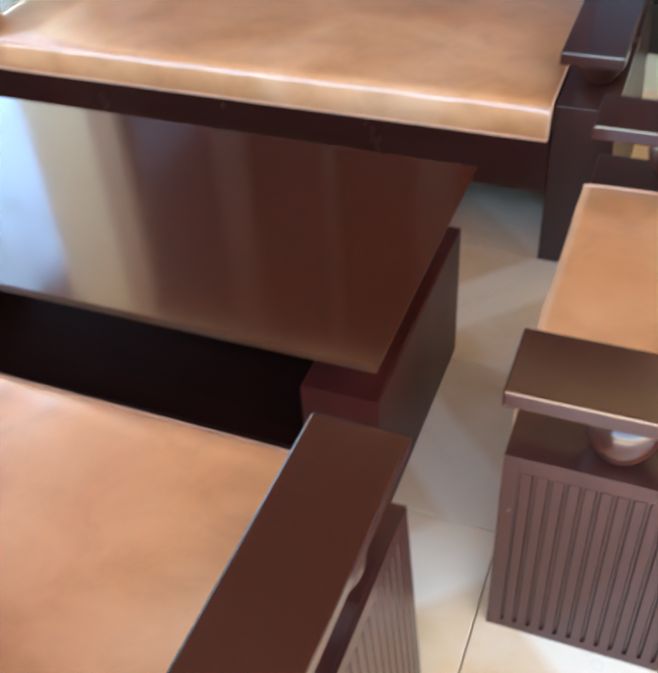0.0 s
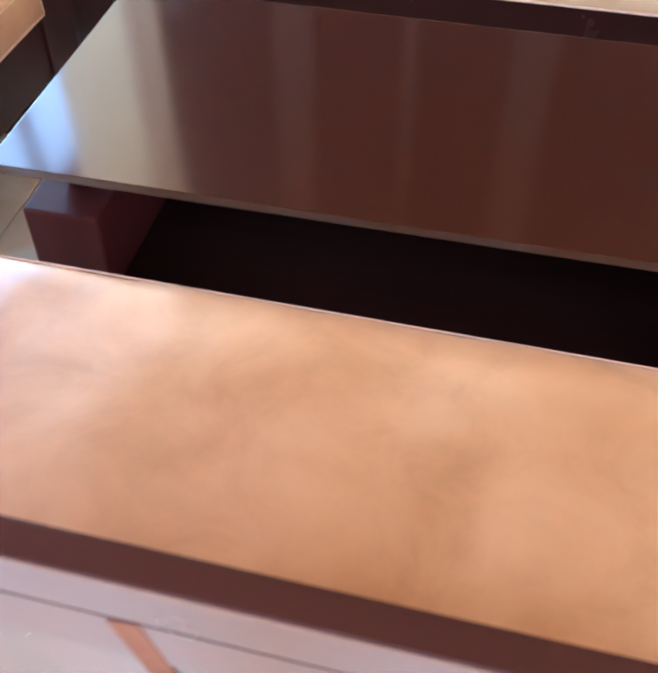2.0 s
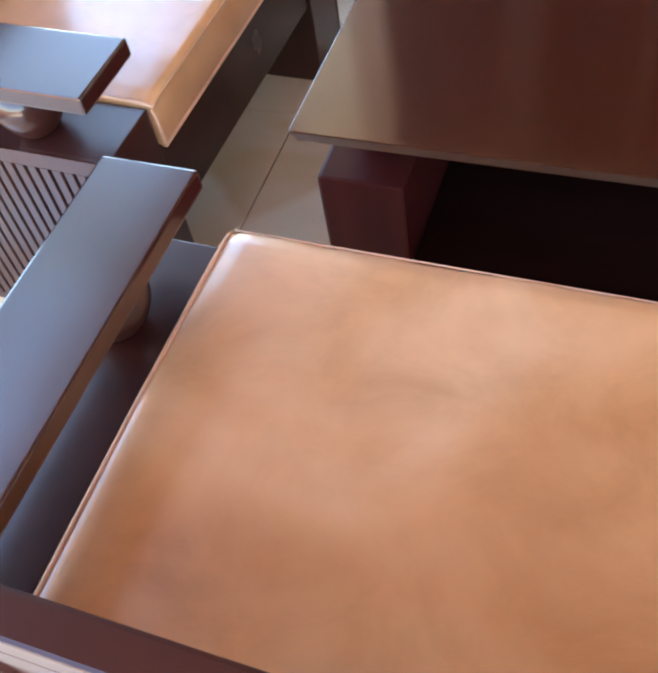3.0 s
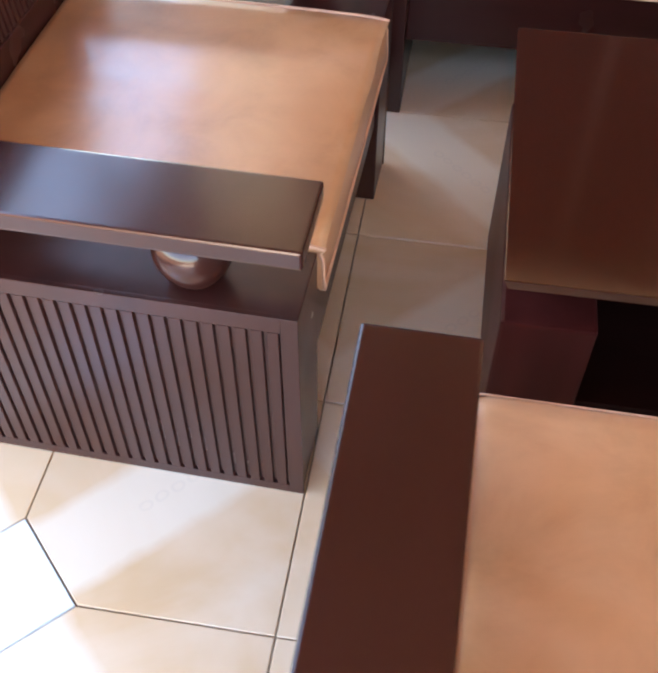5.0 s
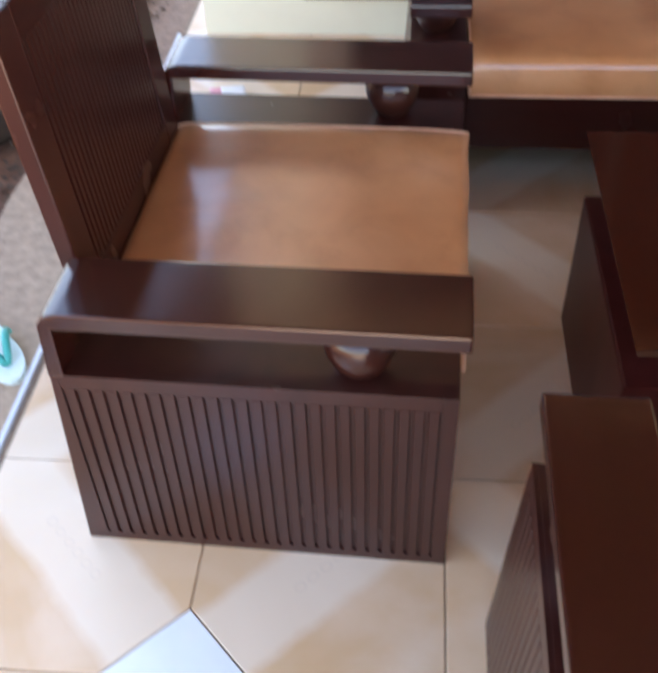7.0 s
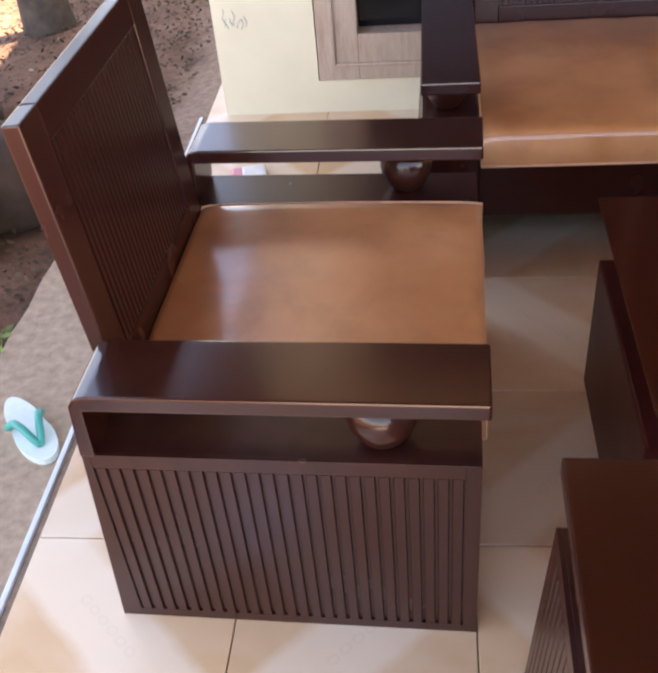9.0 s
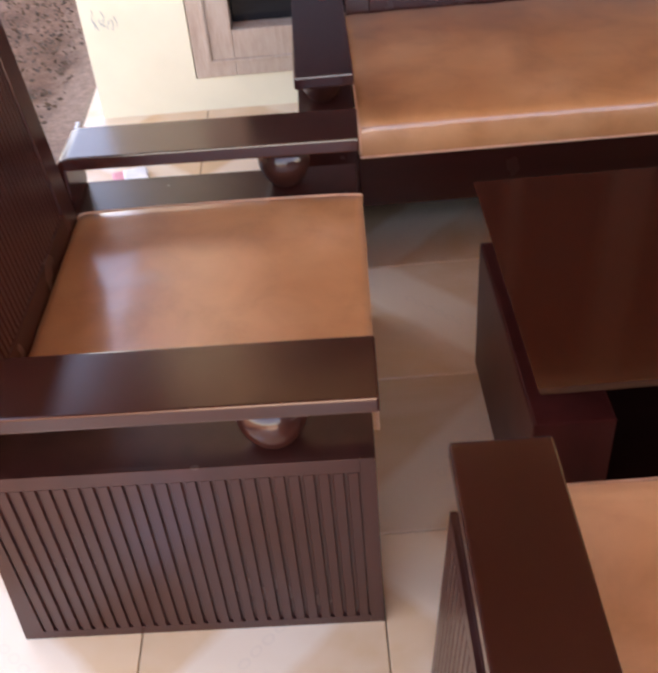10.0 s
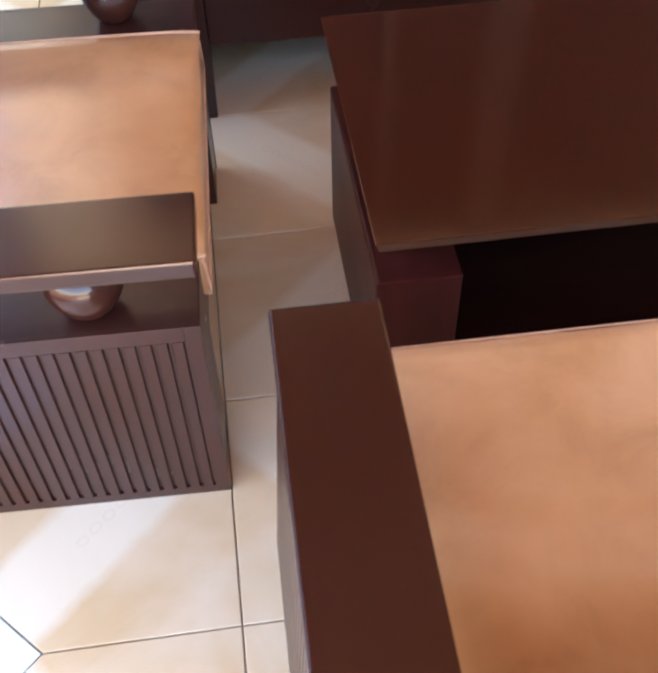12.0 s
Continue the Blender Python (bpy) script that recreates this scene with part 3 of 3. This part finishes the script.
# ---------------- low table ----------------
def low_table():
    t = tagged(new("coffee_table"), "low glossy reddish-brown wooden coffee table with slab legs", "table")
    TX0, TX1, TY0, TY1 = 0.234, 1.421, 0.305, 0.868
    top = box(TX0, TX1, TY0, TY1, 0.398, 0.420)
    for v in top.verts:
        if v.co.z < 0.41:
            v.co.x += 0.008 if v.co.x < 0.8 else -0.008
            v.co.y += 0.008 if v.co.y < 0.6 else -0.008
    bmesh.ops.bevel(top, geom=top.edges[:], offset=0.0015, segments=2, profile=0.6, affect="EDGES")
    part("tabletop", top, wood_top, t, "polished reddish wood top")
    for x0, x1 in ((0.244, 0.371), (1.276, 1.405)):
        part("leg_panel", box(x0, x1, 0.341, 0.832, 0, 0.307, 0.005), wood_leg, t)
        for y in (0.43, 0.745):
            bun(t, (x0 + x1) / 2, y, 0.307, 0.3985, 0.72, wood_leg)
    # shelf and added rear panel, both in the wood darkened for shade
    part("shelf", box(0.372, 1.275, 0.35, 0.82, 0.13, 0.15, 0.002), wood_shelf_shaded, t)
    part("rear_panel", box(0.372, 1.275, 0.795, 0.815, 0.151, 0.30, 0.002), wood_shelf_shaded, t)
    return t


low_table()


# ---------------- outdoors, left of the veranda ----------------
def slipper():
    s = tagged(new("slipper"), "white flip-flop with green straps lying on the earth", "slipper")
    bm = bmesh.new()
    prof = []
    for k in range(28):
        a = 2 * math.pi * k / 28
        w = 0.043 + 0.008 * math.cos(a)
        prof.append((0.125 * math.cos(a), w * math.sin(a) * (1 - 0.12 * math.exp(-((math.cos(a) + 0.1) ** 2) / 0.08))))
    top = [bm.verts.new((x, y, 0.018)) for x, y in prof]
    low = [bm.verts.new((x * 0.985, y * 0.97, 0)) for x, y in prof]
    bm.faces.new(top)
    bm.faces.new(list(reversed(low)))
    for k in range(28):
        bm.faces.new((top[k], low[k], low[(k + 1) % 28], top[(k + 1) % 28]))
    bmesh.ops.recalc_face_normals(bm, faces=bm.faces[:])
    part("sole", bm, sole_mat, s)
    for side in (-1, 1):
        pts = []
        for k in range(11):
            q = k / 10
            pts.append((0.075 - 0.10 * q, side * 0.040 * q ** 0.7, 0.02 + 0.038 * math.sin(math.pi * min(1, q * 1.02))))
        part("strap", tube(pts, 0.009, 8), strap_mat, s, "green rubber strap", True)
    part("toe_post", tube([(0.076, 0, 0.012), (0.075, 0, 0.024)], 0.005, 8), strap_mat, s)
    s.matrix_basis = pose(-0.975, 0.775, GROUND_Z + 0.046, 0, 0, -50)


slipper()


def rock(x, y, z, sx, sy, sz, seed, rz=0):
    bm = bmesh.new()
    bmesh.ops.create_icosphere(bm, subdivisions=3, radius=1)
    for v in bm.verts:
        n = 1 + 0.5 * noise.noise(v.co * 1.5 + Vector((seed, 0, 0))) + 0.22 * noise.noise(v.co * 4 + Vector((0, seed, 0)))
        v.co = Vector((v.co.x * sx * n, v.co.y * sy * n, v.co.z * sz * n))
    ob = new("rock", mesh_of("rock", bm, rock_mat, True))
    ob.matrix_basis = pose(x, y, z, 0, 0, rz)
    return tagged(ob, "rough brown rock half sunk in the earth", "rock", "rocks in the yard")


rock(-1.52, 1.78, GROUND_Z + 0.10, 0.22, 0.26, 0.20, 1, 30)
rock(-1.62, 1.36, GROUND_Z + 0.02, 0.12, 0.10, 0.08, 5, 70)
rock(-1.30, 1.22, GROUND_Z + 0.01, 0.05, 0.04, 0.035, 9)
rock(-1.24, 0.98, GROUND_Z + 0.0, 0.035, 0.05, 0.03, 13)
rock(-1.80, 2.35, GROUND_Z + 0.03, 0.16, 0.20, 0.12, 17, 20)


def leaf_cloud(bm, place, size, count, spread, flat, rng):
    for _ in range(count):
        c = Vector(place) + Vector((rng.gauss(0, spread[0]), rng.gauss(0, spread[1]), rng.gauss(0, spread[2])))
        d = Vector((rng.uniform(-1, 1), rng.uniform(-1, 1), rng.uniform(-flat, flat))).normalized()
        s = d.orthogonal().normalized()
        L = size * rng.uniform(0.6, 1.4)
        a, b, e, f = c, c + d * L * 0.5 + s * L * 0.22, c + d * L, c + d * L * 0.5 - s * L * 0.22
        bm.faces.new([bm.verts.new(p) for p in (a, b, e, f)])


def sprout(x, y, seed):
    rng = random.Random(seed)
    bm = bmesh.new()
    leaf_cloud(bm, (0, 0, 0.03), 0.035, 34, (0.03, 0.03, 0.014), 0.6, rng)
    ob = new("sprout", mesh_of("sprout", bm, leaf_mat))
    ob.matrix_basis = pose(x, y, GROUND_Z + 0.005)
    tagged(ob, "small green weed sprouting from the earth", "plant", "weeds")


sprout(-1.20, 1.12, 3)
sprout(-1.45, 2.35, 4)
sprout(-1.25, 2.15, 8)


def litter(name, label, count, size, material, x0, x1, y0, y1, seed):
    rng = random.Random(seed)
    bm = bmesh.new()
    for _ in range(count):
        x, y = rng.uniform(x0, x1), rng.uniform(y0, y1)
        h = 0.035 * noise.noise((x * 2.1, y * 2.1, 0)) + 0.02 * noise.noise((x * 7, y * 7, 3))
        leaf_cloud(bm, (x, y, GROUND_Z + h + 0.012), size, 1, (0, 0, 0.004), 0.45, rng)
    ob = new(name, mesh_of(name, bm, material))
    tagged(ob, label, "litter", kind="stuff")


litter("leaf_litter", "dark dry leaves strewn thickly over the earth", 9000, 0.022, litter_mat, -3.2, -1.0, 1.3, 4.6, 11)
litter("leaf_litter", "sparse dark dry leaves beside the veranda edge", 300, 0.024, litter_mat, -2.6, -1.17, 0.1, 1.6, 12)
litter("pale_litter", "pale bits of dry leaf among the litter", 260, 0.022, pale_litter_mat, -3.2, -1.17, 0.6, 4.6, 13)


def tree(x, y, height, seed, crown_z, crown_r, leaves):
    rng = random.Random(seed)
    t = tagged(new("tree"), "leafy tree with a dark trunk beside the house", "tree", "trees in the yard")
    pts = [(0.05 * math.sin(k * 0.7 + seed), 0.05 * math.cos(k * 0.9 + seed), -0.1 + height * k / 9) for k in range(10)]
    bm = bmesh.new()
    rings = []
    for k, p in enumerate(pts):
        r = 0.085 * (1 - 0.075 * k) + (0.05 if k == 0 else 0)
        rings.append([bm.verts.new((p[0] + r * math.cos(a * math.pi / 6) * (1 + 0.1 * noise.noise((a, k, seed))), p[1] + r * math.sin(a * math.pi / 6), p[2])) for a in range(12)])
    for a, b in zip(rings, rings[1:]):
        for k in range(12):
            bm.faces.new((a[k], a[(k + 1) % 12], b[(k + 1) % 12], b[k]))
    part("trunk", bm, bark_mat, t, smooth=True)
    cr = bmesh.new()
    for i in range(9):
        a = 2 * math.pi * i / 9 + rng.uniform(-0.3, 0.3)
        top = Vector((math.cos(a) * crown_r * rng.uniform(0.3, 1), math.sin(a) * crown_r * rng.uniform(0.3, 1), crown_z + rng.uniform(-0.6, 0.9)))
        base = Vector(pts[rng.randint(6, 9)])
        part("limb", tube([base, (base + top) / 2 + Vector((0, 0, 0.15)), top], 0.03, 6), bark_mat, t, smooth=True)
        leaf_cloud(cr, top, 0.16, leaves // 9, (crown_r * 0.33, crown_r * 0.33, 0.42), 0.7, rng)
    part("crown", cr, leaf_mat, t)
    t.matrix_basis = pose(x, y, GROUND_Z)


tree(-1.82, 3.40, 4.6, 2, 5.3, 0.6, 1500)
tree(-5.2, 3.6, 5.0, 6, 5.2, 1.9, 2600)


# small packet lying on the tiles beyond the chair
packet = tagged(new("packet"), "small pink and white plastic packet on the tiles", "packet")
part("wrapper", box(-0.05, 0.05, -0.03, 0.03, 0.0, 0.022, 0.008), pink_mat, packet)
part("label_band", box(-0.02, 0.052, -0.031, 0.031, 0.0005, 0.0235, 0.008), white_mat, packet)
packet.matrix_basis = pose(-0.60, 1.72, 0.0, 0, 0, 12)


# ---------------- floor tiles ----------------
TILE, CUT, GAP = 0.4, 0.118, 0.0012


def tile_mesh():
    """Tile with its cut corner at the origin, lying in +x, +y."""
    lo, hi, c = GAP, TILE - GAP, CUT + GAP * 0.7
    outline = [(c + 0.0012, lo), (hi, lo), (hi, hi), (lo, hi), (lo, c + 0.0012)]
    cx = sum(p[0] for p in outline) / 5
    cy = sum(p[1] for p in outline) / 5
    bm = bmesh.new()
    low = [bm.verts.new((x, y, -0.0078)) for x, y in outline]
    mid = [bm.verts.new((x, y, -0.0012)) for x, y in outline]
    top = [bm.verts.new((x + (cx - x) * 0.006, y + (cy - y) * 0.006, 0)) for x, y in outline]
    for a, b in ((low, mid), (mid, top)):
        for k in range(5):
            bm.faces.new((a[k], a[(k + 1) % 5], b[(k + 1) % 5], b[k]))
    bm.faces.new(top)
    return mesh_of("tile", bm, tile_mat)


def diamond_mesh():
    r = CUT - GAP * 0.7
    bm = bmesh.new()
    rings = [[bm.verts.new((s * math.cos(k * math.pi / 2), s * math.sin(k * math.pi / 2), z)) for k in range(4)] for s, z in ((r, -0.0078), (r, -0.0012), (r - 0.0015, 0))]
    for a, b in zip(rings, rings[1:]):
        for k in range(4):
            bm.faces.new((a[k], a[(k + 1) % 4], b[(k + 1) % 4], b[k]))
    bm.faces.new(rings[-1])
    return mesh_of("diamond_tile", bm, diamond_mat)


tile_me, diamond_me = tile_mesh(), diamond_mesh()
for i in range(5):
    for j in range(-3, 4):
        cx, cy = -0.4 + 0.8 * i, 0.8 * j
        if j < 3:
            put("diamond_tile", diamond_me, floor, Matrix.Translation((cx, cy, 0)))
        for q in range(4) if j < 3 else (2, 3):
            put("tile", tile_me, floor, Matrix.Translation((cx, cy, 0)) @ Matrix.Rotation(q * math.pi / 2, 4, "Z"))
